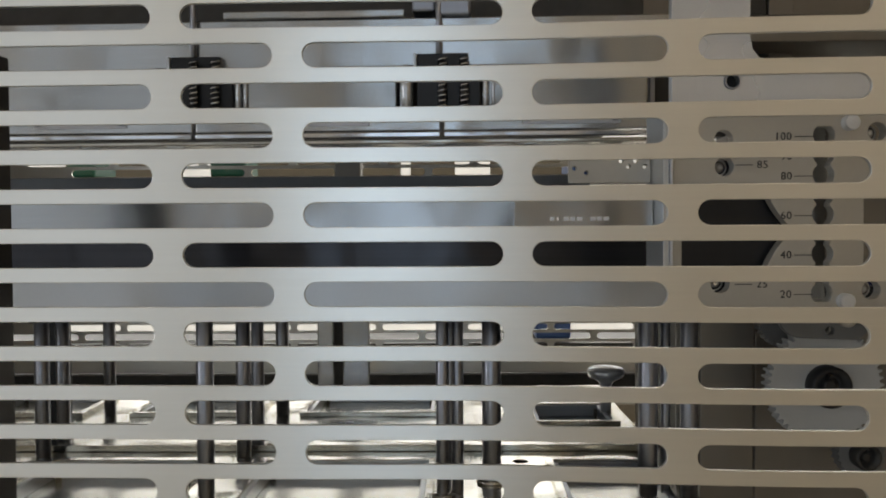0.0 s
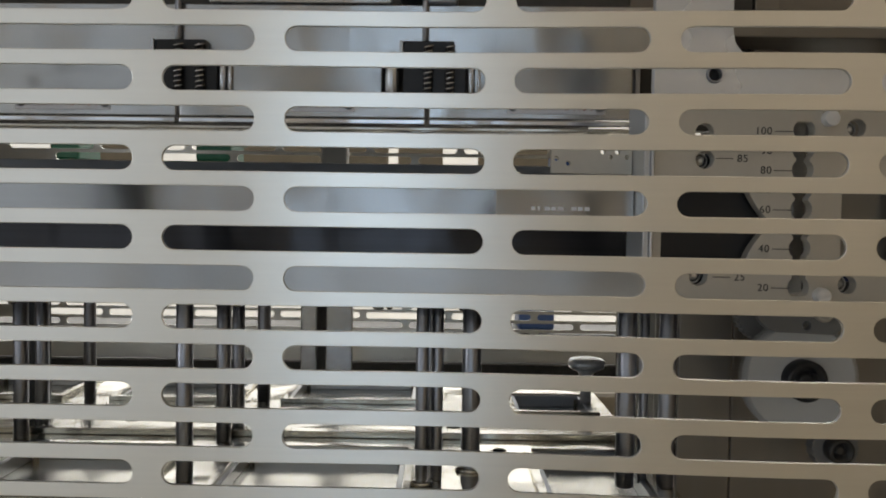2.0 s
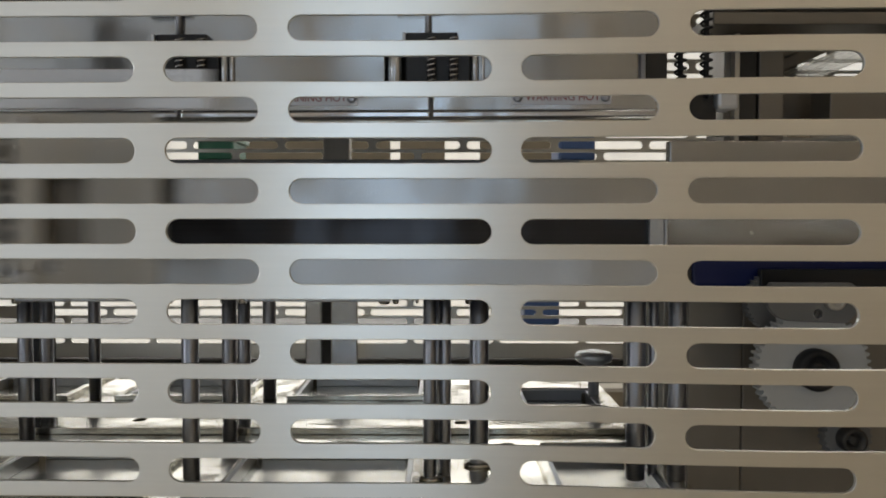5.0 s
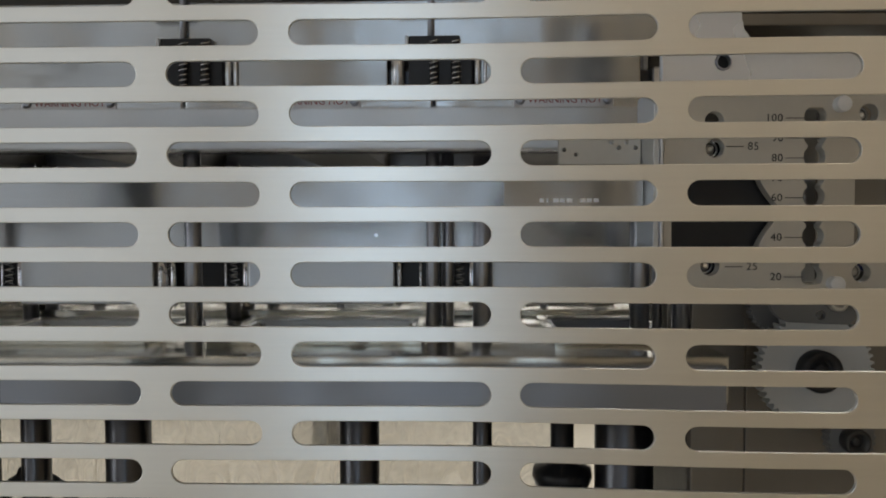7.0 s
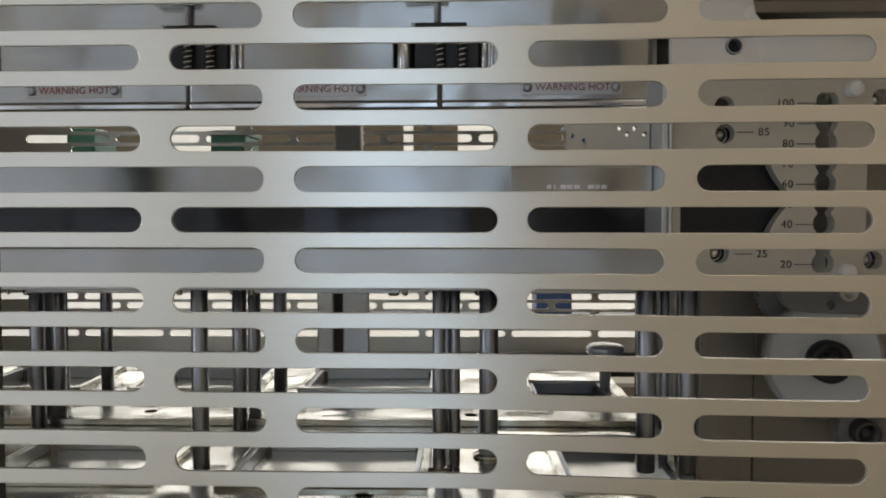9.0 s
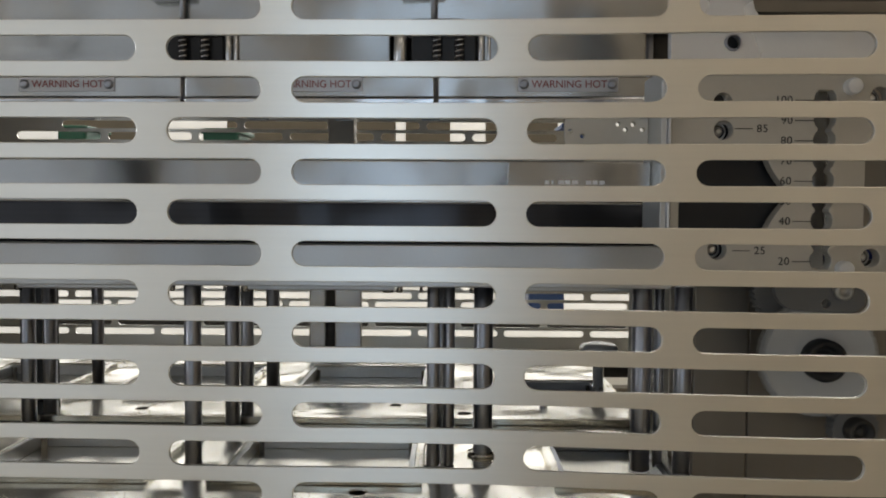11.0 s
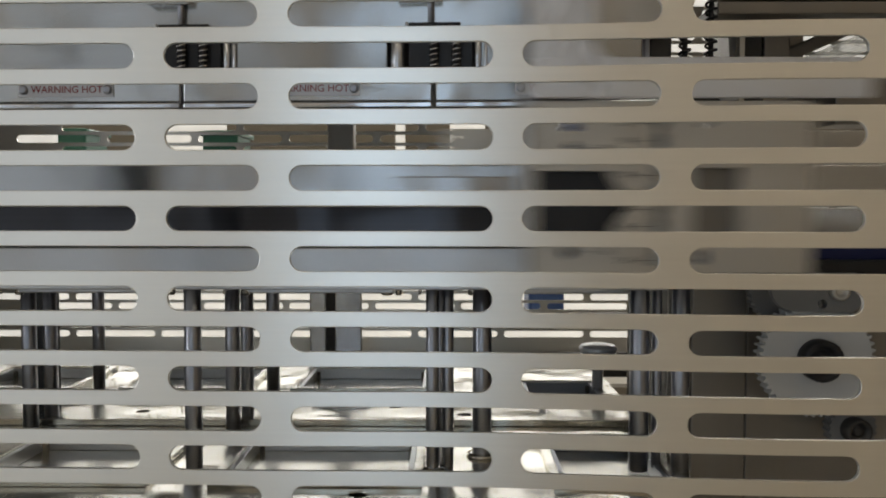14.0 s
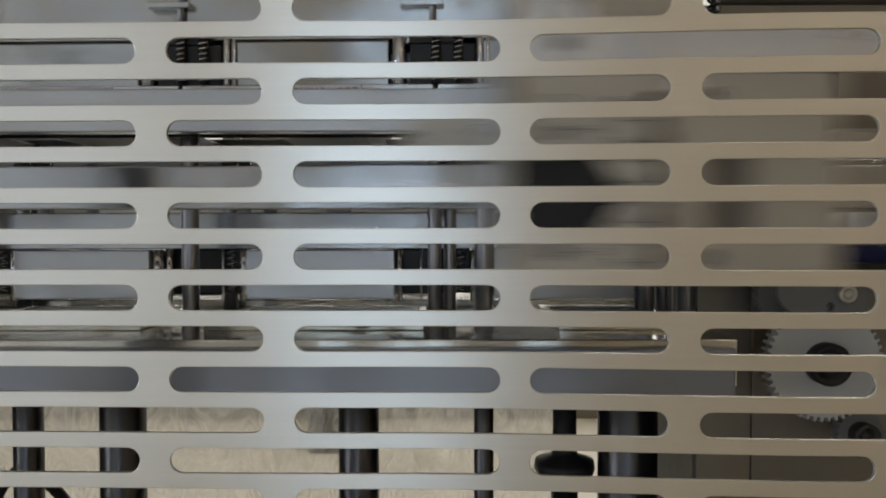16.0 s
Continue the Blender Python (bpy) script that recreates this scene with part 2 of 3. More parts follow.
# the far wall has a darker brown than the other walls
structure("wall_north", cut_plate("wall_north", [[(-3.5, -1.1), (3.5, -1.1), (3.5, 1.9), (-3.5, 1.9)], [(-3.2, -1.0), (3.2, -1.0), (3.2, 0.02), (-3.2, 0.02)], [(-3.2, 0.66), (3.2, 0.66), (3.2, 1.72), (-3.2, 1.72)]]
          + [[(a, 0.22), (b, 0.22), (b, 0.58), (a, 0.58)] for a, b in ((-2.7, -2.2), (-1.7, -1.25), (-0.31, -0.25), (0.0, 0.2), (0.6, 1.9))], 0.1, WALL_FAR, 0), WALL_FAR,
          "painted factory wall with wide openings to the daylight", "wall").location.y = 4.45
structure("backdrop", box(-4.5, 4.5, 6.30, 6.4, -1.10, 2.4, 0), SKYGLOW, "bright hazy daylight outside the far openings", "backdrop")


def ceiling_lamp(x, y):
    lamp = holder("ceiling_light", "unseen long fluorescent ceiling light with a pale diffuser", "ceiling light", "ceiling lights")
    part("housing", box(-0.75, 0.75, -0.09, 0.09, 0.03, 0.09, 0.005), WALL, lamp)
    part("diffuser", box(-0.73, 0.73, -0.075, 0.075, 0.0, 0.03, 0.008), TUBE, lamp)
    lamp.location = (x, y, 1.81)
    return lamp


# all out of view; the two at front right are added to brighten the guard
for lx, ly in ((-0.77, -2.1), (0.62, -2.1), (2.15, -2.72), (1.75, -1.5), (-1.6, 1.3), (1.4, 1.3)):
    ceiling_lamp(lx, ly)


# ---- slotted guards ----
PITCH, SLOT_R = 0.0185, 0.0057
ODD = ((-0.945, -0.794), (-0.780, -0.629), (-0.615, -0.466), (-0.452, -0.301), (-0.287, -0.138), (-0.124, 0.0255), (0.0388, 0.1879), (0.2015, 0.351), (0.365, 0.5145), (0.5285, 0.678), (0.692, 0.8415))
EVEN = ((-0.925, -0.769), (-0.755, -0.599), (-0.585, -0.431), (-0.417, -0.263), (-0.249, -0.081), (-0.067, 0.0994), (0.1127, 0.279), (0.293, 0.445), (0.459, 0.611), (0.625, 0.777), (0.791, 0.93))


def ease(u):
    u = min(max(u, 0.0), 1.0)
    return u * u * (3 - 2 * u)


def bow(x):
    """How far the thin front sheet stands off its plane: it bulges outwards on the drive side."""
    return (0.0038 * ease((-0.06 - x) / 0.16) - 0.0136 * ease((x + 0.02) / 0.21)) * (1 - ease((abs(x) - 0.5) / 0.4))


def bowed(me):
    bm = bmesh.new()
    bm.from_mesh(me)
    for x in [-0.21 + 0.033 * i for i in range(15)] + [-0.85, -0.7, -0.55, 0.55, 0.65, 0.75, 0.85]:
        cut = [f for f in bm.faces if min(v.co.x for v in f.verts) < x < max(v.co.x for v in f.verts)]
        edges = list({e for f in cut for e in f.edges})
        bmesh.ops.bisect_plane(bm, geom=list({v for f in cut for v in f.verts}) + edges + cut, plane_co=(x, 0, 0), plane_no=(1, 0, 0), dist=1e-6)
    bm.normal_update()
    rolled = [tuple(f.normal) for f in bm.faces for _ in f.verts]
    for v in bm.verts:
        v.co.y += bow(v.co.x)
    bm.to_mesh(me)
    bm.free()
    me.normals_split_custom_set(rolled)
    return me


def guard(name, label, rows_up, rows_down, bulge=False):
    outlines = [[(-0.97, -rows_down * PITCH - 0.03), (0.97, -rows_down * PITCH - 0.03), (0.97, rows_up * PITCH + 0.03), (-0.97, rows_up * PITCH + 0.03)]]
    for k in range(-rows_down, rows_up + 1):
        for a, b in (ODD if k % 2 == 0 else EVEN):
            outlines.append(slot(a, b, k * PITCH, SLOT_R))
    me = cut_plate(name, outlines, 0.0022, GUARD, 0.0003)
    return tagged(part(name, bowed(me) if bulge else me, GUARD), label, "machine guard")


front_guard = guard("safety_guard", "brushed stainless safety guard with staggered long slots", 17, 22, True)
front_guard.location.y = 0.0011


def rear_guard(label, y, pitch, r, x0, z0, low, high):
    """A plane guard with evenly staggered slots; x0, z0: a joint between two slots of its first row."""
    outlines = [[(-0.97, low), (0.97, low), (0.97, high), (-0.97, high)]]
    k = math.ceil((low + 0.02 - z0) / pitch)
    while z0 + k * pitch < high - 0.015:
        a = x0 - 0.1627 * 7 + (0.0813 if k % 2 else 0.0) + 0.006
        while a < 0.80:
            if a > -0.96:
                outlines.append(slot(a, a + 0.1507, z0 + k * pitch, r, 6))
            a += 0.1627
        k += 1
    ob = tagged(part("safety_guard", cut_plate("safety_guard", outlines, 0.0022, GUARD, 0.0003), GUARD), label, "machine guard")
    ob.location.y = y
    return ob


rear_guard("lower slotted stainless guard closing the far side of the machine", 1.22, 0.0176, 0.0058, 0.2637, -0.2316, -0.266, -0.06)
rear_guard("upper slotted stainless guard closing the far side of the machine", 1.14, 0.0199, 0.0069, 0.3618, 0.1303, -0.04, 0.46)


# ---- machine frame ----
frame_ob = holder("machine_frame", "dark steel frame and covers round the sealing station", "machine frame")
part("side_cover", box(-1.06, -1.03, 0.004, 1.215, -1.05, 0.50, 0.002), BRONZE, frame_ob)
part("side_cover", box(1.04, 1.07, 0.004, 1.215, -1.05, 0.50, 0.002), BRONZE, frame_ob)
# unseen cover added over the machine; it blocks light from above
part("unseen_top_cover", box(-1.06, 1.07, 0.0, 1.10, 0.50, 0.53, 0.002), BRONZE, frame_ob)
part("front_apron", box(-1.02, 1.03, 0.003, 0.02, -1.05, -0.445, 0.002), STEEL, frame_ob)
part("rear_sill", box(-1.02, 1.03, 1.20, 1.245, -0.31, -0.2668, 0.002), DARK, frame_ob)
part("rear_mullion", box(-0.207, -0.162, 1.09, 1.13, -0.40, 0.50, 0.003), MULLION, frame_ob)
part("mullion_cover", box(-0.2379, -0.2085, 1.075, 1.0895, -0.40, -0.02, 0.003), SATIN, frame_ob)
part("mullion_cover", box(-0.1945, -0.1473, 1.075, 1.0895, -0.40, -0.02, 0.003), SATIN, frame_ob)
part("mullion_groove", box(-0.2083, -0.1947, 1.081, 1.0895, -0.40, -0.02, 0), DARK, frame_ob)
part("base_tray", box(-1.02, 1.03, 0.03, 1.2, -0.66, -0.64, 0.002), STEEL, frame_ob)
for fx in (-1.02, 0.98):
    for fy in (0.03, 1.14):
        part("foot", box(fx, fx + 0.04, fy, fy + 0.04, -1.10, -0.66, 0.002), DARK, frame_ob)


part("corner_post", box(-0.2600, -0.2190, 0.008, 0.030, -0.44, 0.098, 0.001), DARK, frame_ob)


# ---- a creased plastic sheet that hangs behind the lift columns ----
def sheet_material():
    m = material("milky_plastic_film", (0.86, 0.84, 0.75), 0.25, 0.0, 0.25, (1, 1, 0.4), 0.2, 12, 0, 0.4)
    n, links = m.node_tree.nodes, m.node_tree.links
    thin = n.new("ShaderNodeBsdfTranslucent")
    folds = n.new("ShaderNodeTexNoise")
    folds.inputs["Scale"].default_value, folds.inputs["Detail"].default_value, folds.inputs["Distortion"].default_value = 9, 3, 0.2
    tone = n.new("ShaderNodeValToRGB")
    tone.color_ramp.elements[0].position, tone.color_ramp.elements[0].color = 0.34, (0.93, 0.92, 0.84, 1)
    tone.color_ramp.elements[1].position, tone.color_ramp.elements[1].color = 0.62, (0.98, 0.97, 0.92, 1)
    links.new(folds.outputs["Fac"], tone.inputs[0])
    links.new(tone.outputs["Color"], thin.inputs["Color"])
    mix = n.new("ShaderNodeMixShader")
    mix.inputs[0].default_value = 0.9
    links.new(n["Principled BSDF"].outputs[0], mix.inputs[1])
    links.new(thin.outputs[0], mix.inputs[2])
    clear = n.new("ShaderNodeBsdfTransparent")
    veil = n.new("ShaderNodeMixShader")
    links.new(folds.outputs["Fac"], veil.inputs[0])
    links.new(mix.outputs[0], veil.inputs[1])
    links.new(clear.outputs[0], veil.inputs[2])
    links.new(veil.outputs[0], n["Material Output"].inputs["Surface"])
    return m


FILM = sheet_material()


def creased_sheet(x0, x1, y, z0, z1, nx=150, nz=44):
    bm, rnd = bmesh.new(), random.Random(5)
    folds = [(rnd.uniform(14, 70), rnd.uniform(-22, 22), rnd.uniform(0, 6.3), rnd.uniform(0.001, 0.004)) for _ in range(13)]
    grid = []
    for j in range(nz + 1):
        z = z0 + (z1 - z0) * j / nz
        row = []
        for i in range(nx + 1):
            x = x0 + (x1 - x0) * i / nx
            dy = sum(a * abs(math.sin(kx * x + kz * z + p)) for kx, kz, p, a in folds)
            row.append(bm.verts.new((x, y + dy + rnd.uniform(0, 0.0012), z)))
        grid.append(row)
    for j in range(nz):
        for i in range(nx):
            bm.faces.new((grid[j][i], grid[j][i + 1], grid[j + 1][i + 1], grid[j + 1][i]))
    return bm


tagged(part("plastic_sheet", creased_sheet(-0.98, 0.20, 0.97, -0.639, -0.262), FILM, smooth=True), "creased milky plastic sheet standing on the base tray", "sheet")


# ---- lower tool: a plate with tray pockets on a lift, guide posts and a top frame ----
tool = holder("lower_tool", "machined aluminium lower sealing tool with tray pockets and guide posts", "sealing tool")
POCKETS = [(-0.725, -0.606), (-0.540, -0.418), (-0.352, -0.222), (-0.163, -0.022), (0.088, 0.168)]
holes = []
for a, b in POCKETS:
    for y0, y1 in ((0.225, 0.348), (0.50, 0.583) if a > 0.07 else (0.545, 0.664)):
        c = 0.012
        holes.append([(a + c, y0), (b - c, y0), (b, y0 + c), (b, y1 - c), (b - c, y1), (a + c, y1), (a, y1 - c), (a, y0 + c)])
for hx, hy in ((-0.050, 0.472), (-0.059, 0.205), (0.128, 0.423), (-0.245, 0.43), (0.020, 0.44), (0.055, 0.52), (-0.30, 0.45), (0.06, 0.36)):
    holes.append(ring(hx, hy, 0.0065, 16))
base = part("base_plate", cut_plate("base_plate", [[(-0.75, 0.170), (0.190, 0.170), (0.190, 0.72), (-0.75, 0.72)]] + holes, 0.031, ALU, 0.0008, True), ALU, tool)
base.location.z = -0.2125
part("under_plate", box(-0.745, 0.186, 0.175, 0.715, -0.236, -0.2290, 0.001), STEEL, tool)
part("front_bar", box(-0.75, 0.187, 0.163, 0.1695, -0.2335, -0.2022, 0.001), BAR, tool)
for a, b in POCKETS:
    for y0, y1 in ((0.225, 0.348), (0.50, 0.583) if a > 0.07 else (0.545, 0.664)):
        deep = 0.009
        part("pocket_floor", box(a - 0.004, b + 0.004, y0 - 0.004, y1 + 0.004, -0.2285, -0.197 - deep, 0.0006), POCKET, tool)
        # right-hand pocket walls take a darker grey in place of dark reflections
        me = cut_plate("pocket_wall", [[(a - 0.0005, y0 - 0.0005), (b + 0.0005, y0 - 0.0005), (b + 0.0005, y1 + 0.0005), (a - 0.0005, y1 + 0.0005)],
                                       [(a + 0.004, y0 + 0.004), (b - 0.004, y0 + 0.004), (b - 0.004, y1 - 0.004), (a + 0.004, y1 - 0.004)]], deep + 0.003, BAR if a > 0.07 else MATT, 0.0006, True)
        part("pocket_wall", me, BAR if a > 0.07 else MATT, tool).location.z = -0.197 - deep / 2 + 0.0015
        me = cut_plate("pocket_rim", [[(a - 0.007, y0 - 0.007), (b + 0.007, y0 - 0.007), (b + 0.007, y1 + 0.007), (a - 0.007, y1 + 0.007)],
                                      [(a - 0.0007, y0 - 0.0007), (b + 0.0007, y0 - 0.0007), (b + 0.0007, y1 + 0.0007), (a - 0.0007, y1 + 0.0007)]], 0.005, ALU, 0.0006, True)
        part("pocket_rim", me, ALU, tool).location.z = -0.1944
part("divider", box(-0.75, 0.186, 0.3930, 0.4045, -0.1968, -0.1906, 0.0008), ALU, tool)
# top frame: front and rear bars with cross bars
for y0, y1 in ((0.235, 0.252), (0.60, 0.617)):
    part("top_bar", box(-0.75, 0.166, y0, y1, -0.055, -0.024, 0.001), MATT, tool)
for cx in (-0.50, -0.29, -0.10, 0.10):
    part("cross_bar", box(cx - 0.035, cx + 0.035, 0.2525, 0.5995, -0.050, -0.030, 0.001), DARK, tool)
# added panel: stands in for the beam's shade while the tool is down
part("beam_shade_panel", box(-0.75, 0.166, 0.278, 0.281, -0.055, 0.010, 0.0006), GLOSS, tool, "added dark glossy panel standing in for the shade over the beam")
part("end_plate", box(0.1626, 0.1739, 0.270, 0.277, -0.0545, 0.0100, 0.0006), MATT, tool)
part("end_bead", box(0.1742, 0.1761, 0.268, 0.277, -0.0545, 0.0100, 0.0005), PALE, tool)
POSTS = [(-0.383, 0.262, 0.0065), (-0.3765, 0.378, 0.0066), (-0.3735, 0.413, 0.0064), (-0.3855, 0.552, 0.0066),
         (-0.192, 0.262, 0.0065), (-0.1912, 0.378, 0.0066), (-0.1862, 0.413, 0.0060), (-0.1910, 0.552, 0.0074),
         (-0.0075, 0.262, 0.0050), (0.0040, 0.272, 0.0048), (-0.003, 0.378, 0.0060), (-0.003, 0.552, 0.0060), (0.0320, 0.300, 0.0078),
         (0.1510, 0.262, 0.0073), (0.1662, 0.270, 0.0037), (0.1826, 0.262, 0.0066)]
for px, py, r in POSTS:
    p = part("guide_post", rod(px, py, -0.197, -0.0555, r), POST, tool, smooth=True)
    if r > 0.0075 or abs(px + 0.0075) < 0.001:
        part("collar", lathe([(r + 0.0003, -0.197), (r + 0.005, -0.197), (r + 0.005, -0.1945), (r + 0.0003, -0.1935)], "Z", (px, py, 0)), ALU, p, smooth=True)
for px0, px1, py in ((-0.373, -0.348, 0.35), (-0.298, -0.259, 0.35), (-0.092, -0.057, 0.35), (0.025, 0.042, 0.35), (0.132, 0.183, 0.35)):
    part("lift_column", rod((px0 + px1) / 2, py, -0.60, -0.2365, (px1 - px0) / 2), COLUMN, tool, smooth=True)
part("post_sleeve", box(-0.4330, -0.4040, 0.486, 0.500, -0.1968, -0.0557, 0.002), BLACK, tool)
part("edge_strip", box(0.1822, 0.1882, 0.2985, 0.3015, -0.1968, -0.0557, 0.0006), SCALE, tool, "pale narrow edge strip")
part("lift_boss", lathe([(0.012, -0.60), (0.012, -0.352), (0.024, -0.346), (0.027, -0.338), (0.026, -0.331), (0.012, -0.326), (0.0105, -0.322), (0.0105, -0.2365)], "Z", (0.106, 0.37, 0)), BLACK, tool, smooth=True)
knob = part("knob", lathe([(0.004, -0.197), (0.006, -0.196), (0.006, -0.165), (0.009, -0.160), (0.019, -0.155), (0.021, -0.149), (0.018, -0.145), (0.008, -0.143)], "Z", (0.169, 0.55, 0)), PALE, tool, "domed steel knob on a short stem", smooth=True)
for bx, by in ((-0.21, 0.34), (-0.02, 0.34), (0.10, 0.47), (0.06, 0.30), (-0.40, 0.47), (-0.11, 0.50)):
    part("screw", lathe([(0.004, -0.197), (0.004, -0.194), (0.003, -0.1932)], "Z", (bx, by, 0), 12), POST, tool)


# ---- upper tool: beams, spring clamps and heater bars ----
upper = holder("upper_tool", "brushed steel upper sealing tool with spring clamps", "sealing tool")
part("top_beam", box(-0.176, -0.035, 0.264, 0.30, 0.1740, 0.1800, 0.001), STEEL, upper)
part("riser", box(-0.010, 0.016, 0.262, 0.29, 0.1740, 0.190, 0.002), POST, upper)
part("hanger", box(-0.030, -0.012, 0.275, 0.30, 0.1805, 0.190, 0.002), POST, upper)
part("cross_beam", box(-0.60, 0.172, 0.268, 0.292, 0.1365, 0.1738, 0.001), STEEL, upper)
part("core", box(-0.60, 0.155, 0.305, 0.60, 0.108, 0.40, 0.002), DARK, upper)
for a, b in ((-0.60, -0.423), (-0.353, -0.232), (-0.1617, -0.0412), (0.0290, 0.150)):
    part("pressure_block", box(a, b, 0.263, 0.300, 0.1005, 0.1345, 0.0012), BLOCK, upper)


def clamp(cx):
    c = holder("spring_clamp", "black spring clamp block with two coil springs on a thin rod", "clamp", "spring clamps")
    part("body", box(-0.0165, 0.0320, 0.259, 0.30, 0.1005, 0.1310, 0.001), BLACK, c)
    part("edge_strip", box(-0.0192, -0.0168, 0.2575, 0.267, 0.1312, 0.1445, 0.0004), MATT, c)
    part("cap", box(-0.0165, 0.0225, 0.2590, 0.30, 0.1312, 0.1445, 0.0008), BLACK, c)
    part("flange", box(-0.024, 0.008, 0.2580, 0.267, 0.1590, 0.1640, 0.0008), STEEL, c)
    for sx in (0.0030, 0.0195):
        part("spring", coil(sx, 0.2550, 0.1010, 0.1400, 0.0034, 0.0009, 10), SPRING, c, smooth=True)
        part("spindle", rod(sx, 0.2550, 0.1005, 0.1402, 0.0024, 10), BLACK, c, smooth=True)
    part("rod", rod(0.0, 0.2635, 0.1447, 0.200, 0.0025, 12), POST, c, smooth=True)
    part("lower_rod", rod(0.0, 0.2575, 0.084, 0.1002, 0.0022, 12), POST, c, smooth=True)
    for sx, r in ((-0.0248, 0.0050), (0.0355, 0.0026), (0.0415, 0.0014)):
        part("guide", rod(sx, 0.2610, 0.1005, 0.136, r, 16), SATIN, c, smooth=True)
    c.location.x = cx
    return c


UPPER = [upper] + [clamp(cx) for cx in (-0.391, -0.1995, -0.0085)]


def heater(x0, x1, lx):
    h = holder("heater_bar", "bright heater bar with a warning label held by two screws", "heater bar", "heater bars")
    part("bar", box(x0, x1, 0.255, 0.262, 0.0855, 0.1005, 0.0008), STEEL, h)
    part("lip", box(x0, x1, 0.2535, 0.262, 0.0805, 0.0845, 0.0008), CHROME, h)
    lab = part("label", box(lx - 0.037, lx + 0.037, 0.2541, 0.2549, 0.0895, 0.1000, 0.0002), LABEL, h, "silver label with red capitals")
    letters("WARNING HOT", 0.0076, RED, lab, lx + 0.001, 0.2538, 0.0948)
    for s in (-1, 1):
        part("screw", lathe([(0.0036, 0), (0.0036, 0.0012), (0.0026, 0.0022), (0.0012, 0.0022)], "Y", (lx + s * 0.0325, 0.2541, 0.0948), 16), POST, h, smooth=True)
    return h


UPPER += [heater(-0.388, -0.1985, -0.286), heater(-0.1955, -0.0075, -0.098), heater(-0.0045, 0.162, 0.0915)]
pads = holder("seal_pad", "polished seal face under the heater bars", "seal pad")
part("plate", box(-0.60, 0.160, 0.262, 0.302, 0.0765, 0.0798, 0.001), ALU, pads)
# small chrome blocks stand in for square reflections under the plate
for i in range(7):
    part("glint_block", box(-0.30 + i * 0.07, -0.285 + i * 0.07, 0.285, 0.31, 0.0735, 0.0763, 0.0008), CHROME, pads)


UPPER.append(pads)
# the whole upper tool stands slightly askew to the guard
ASKEW = Matrix.Translation((-0.04, 0.27, 0)) @ Matrix.Rotation(radians(-1.8), 4, "Z") @ Matrix.Translation((0.04, -0.27, 0))
for ob in UPPER:
    ob.matrix_basis = ASKEW @ ob.matrix_basis


# ---- fixed rails ----
front_rail = tagged(part("guide_rail", box(-0.62, 0.64, 0.145, 0.160, 0.0055, 0.0322, 0.001), RAIL), "brushed steel guide rail along the tool", "rail")
slab = holder("lower_beam", "steel cross beam with small pin holes", "beam")
part("beam", box(-0.62, 0.40, 0.310, 0.324, -0.0240, 0.0055, 0.001), RAIL, slab)
for px in (-0.25, -0.055, 0.121, 0.255):
    part("pin", lathe([(0.0018, 0), (0.0016, 0.0012), (0.0009, 0.0012)], "Y", (px, 0.310, -0.0075), 10), CHROME, slab)
for a, b in ((-0.62, -0.425), (-0.355, -0.243), (-0.163, -0.041), (0.029, 0.158)):
    part("clamp_plate", box(a, b, 0.318, 0.330, -0.0655, -0.0247, 0.001), MATT, slab)


def low_clamp(cx):
    c = holder("lower_clamp", "black clamp block between steel plates under the beam", "clamp", "lower clamps")
    part("body", box(-0.036, 0.030, 0.334, 0.35, -0.062, -0.0247, 0.001), BLACK, c)
    for sx, r in ((-0.0385, 0.0052), (-0.0290, 0.0028), (0.0330, 0.0036)):
        part("guide", rod(sx, 0.326, -0.068, -0.0247, r, 16), CHROME, c, smooth=True)
    for sx in (-0.0110, 0.0140):
        part("spindle", rod(sx, 0.331, -0.068, -0.0247, 0.0014, 10), SATIN, c, smooth=True)
    part("spring", coil(0.022, 0.328, -0.060, -0.0252, 0.0034, 0.0008, 7), SPRING, c, smooth=True)
    c.location.x = cx
    return c


for cx in (-0.391, -0.1995, -0.0085):
    low_clamp(cx)
rear_rail = tagged(part("guide_rail", box(-0.90, 0.18, 0.730, 0.745, 0.02, 0.079, 0.001), BLUEGREY), "blue-grey guide rail behind the tool", "rail")


# ---- transfer arm with its hole scale ----
arm = holder("transfer_arm", "steel transfer arm with a numbered hole scale and aluminium bracket", "transfer arm")
bracket = [(0.1145, 0.0735), (0.318, 0.0735), (0.318, 0.0970), (0.166, 0.0970), (0.1595, 0.0984), (0.1562, 0.1025), (0.1548, 0.109), (0.1548, 0.205), (0.1145, 0.205)]
part("bracket_plate", cut_plate("bracket_plate", [bracket, ring(0.1455, 0.0862, 0.0042, 18)], 0.006, PALE, 0.0004), PALE, arm).location.y = 0.049
part("insert", cut_plate("insert", [ring(0.1455, 0.0862, 0.0041, 18), ring(0.1455, 0.0862, 0.0033, 18)], 0.002, POST, 0.0002), POST, arm).location.y = 0.0455
side = [(0.1165, -0.031), (0.286, -0.031), (0.286, 0.0718), (0.1165, 0.0718)]
steps = [-20 + 40 * i / 24 for i in range(25)]
cuts = [[(0.1210, 0.0300), (0.1210, -0.0100)] + [(0.1783 - abs(d) / 1000 + 0.012 * (abs(d) / 20) ** 2 * 0.55, 0.0100 + d / 1000) for d in steps], [(0.2150, -0.013), (0.243, -0.013), (0.243, 0.032), (0.2150, 0.032)]]
column = []
for k in range(9):
    zc = 0.0590 - k * 0.01025
    xc = 0.1942 - k * 0.00008
    column.append((xc, zc))
scallop = []
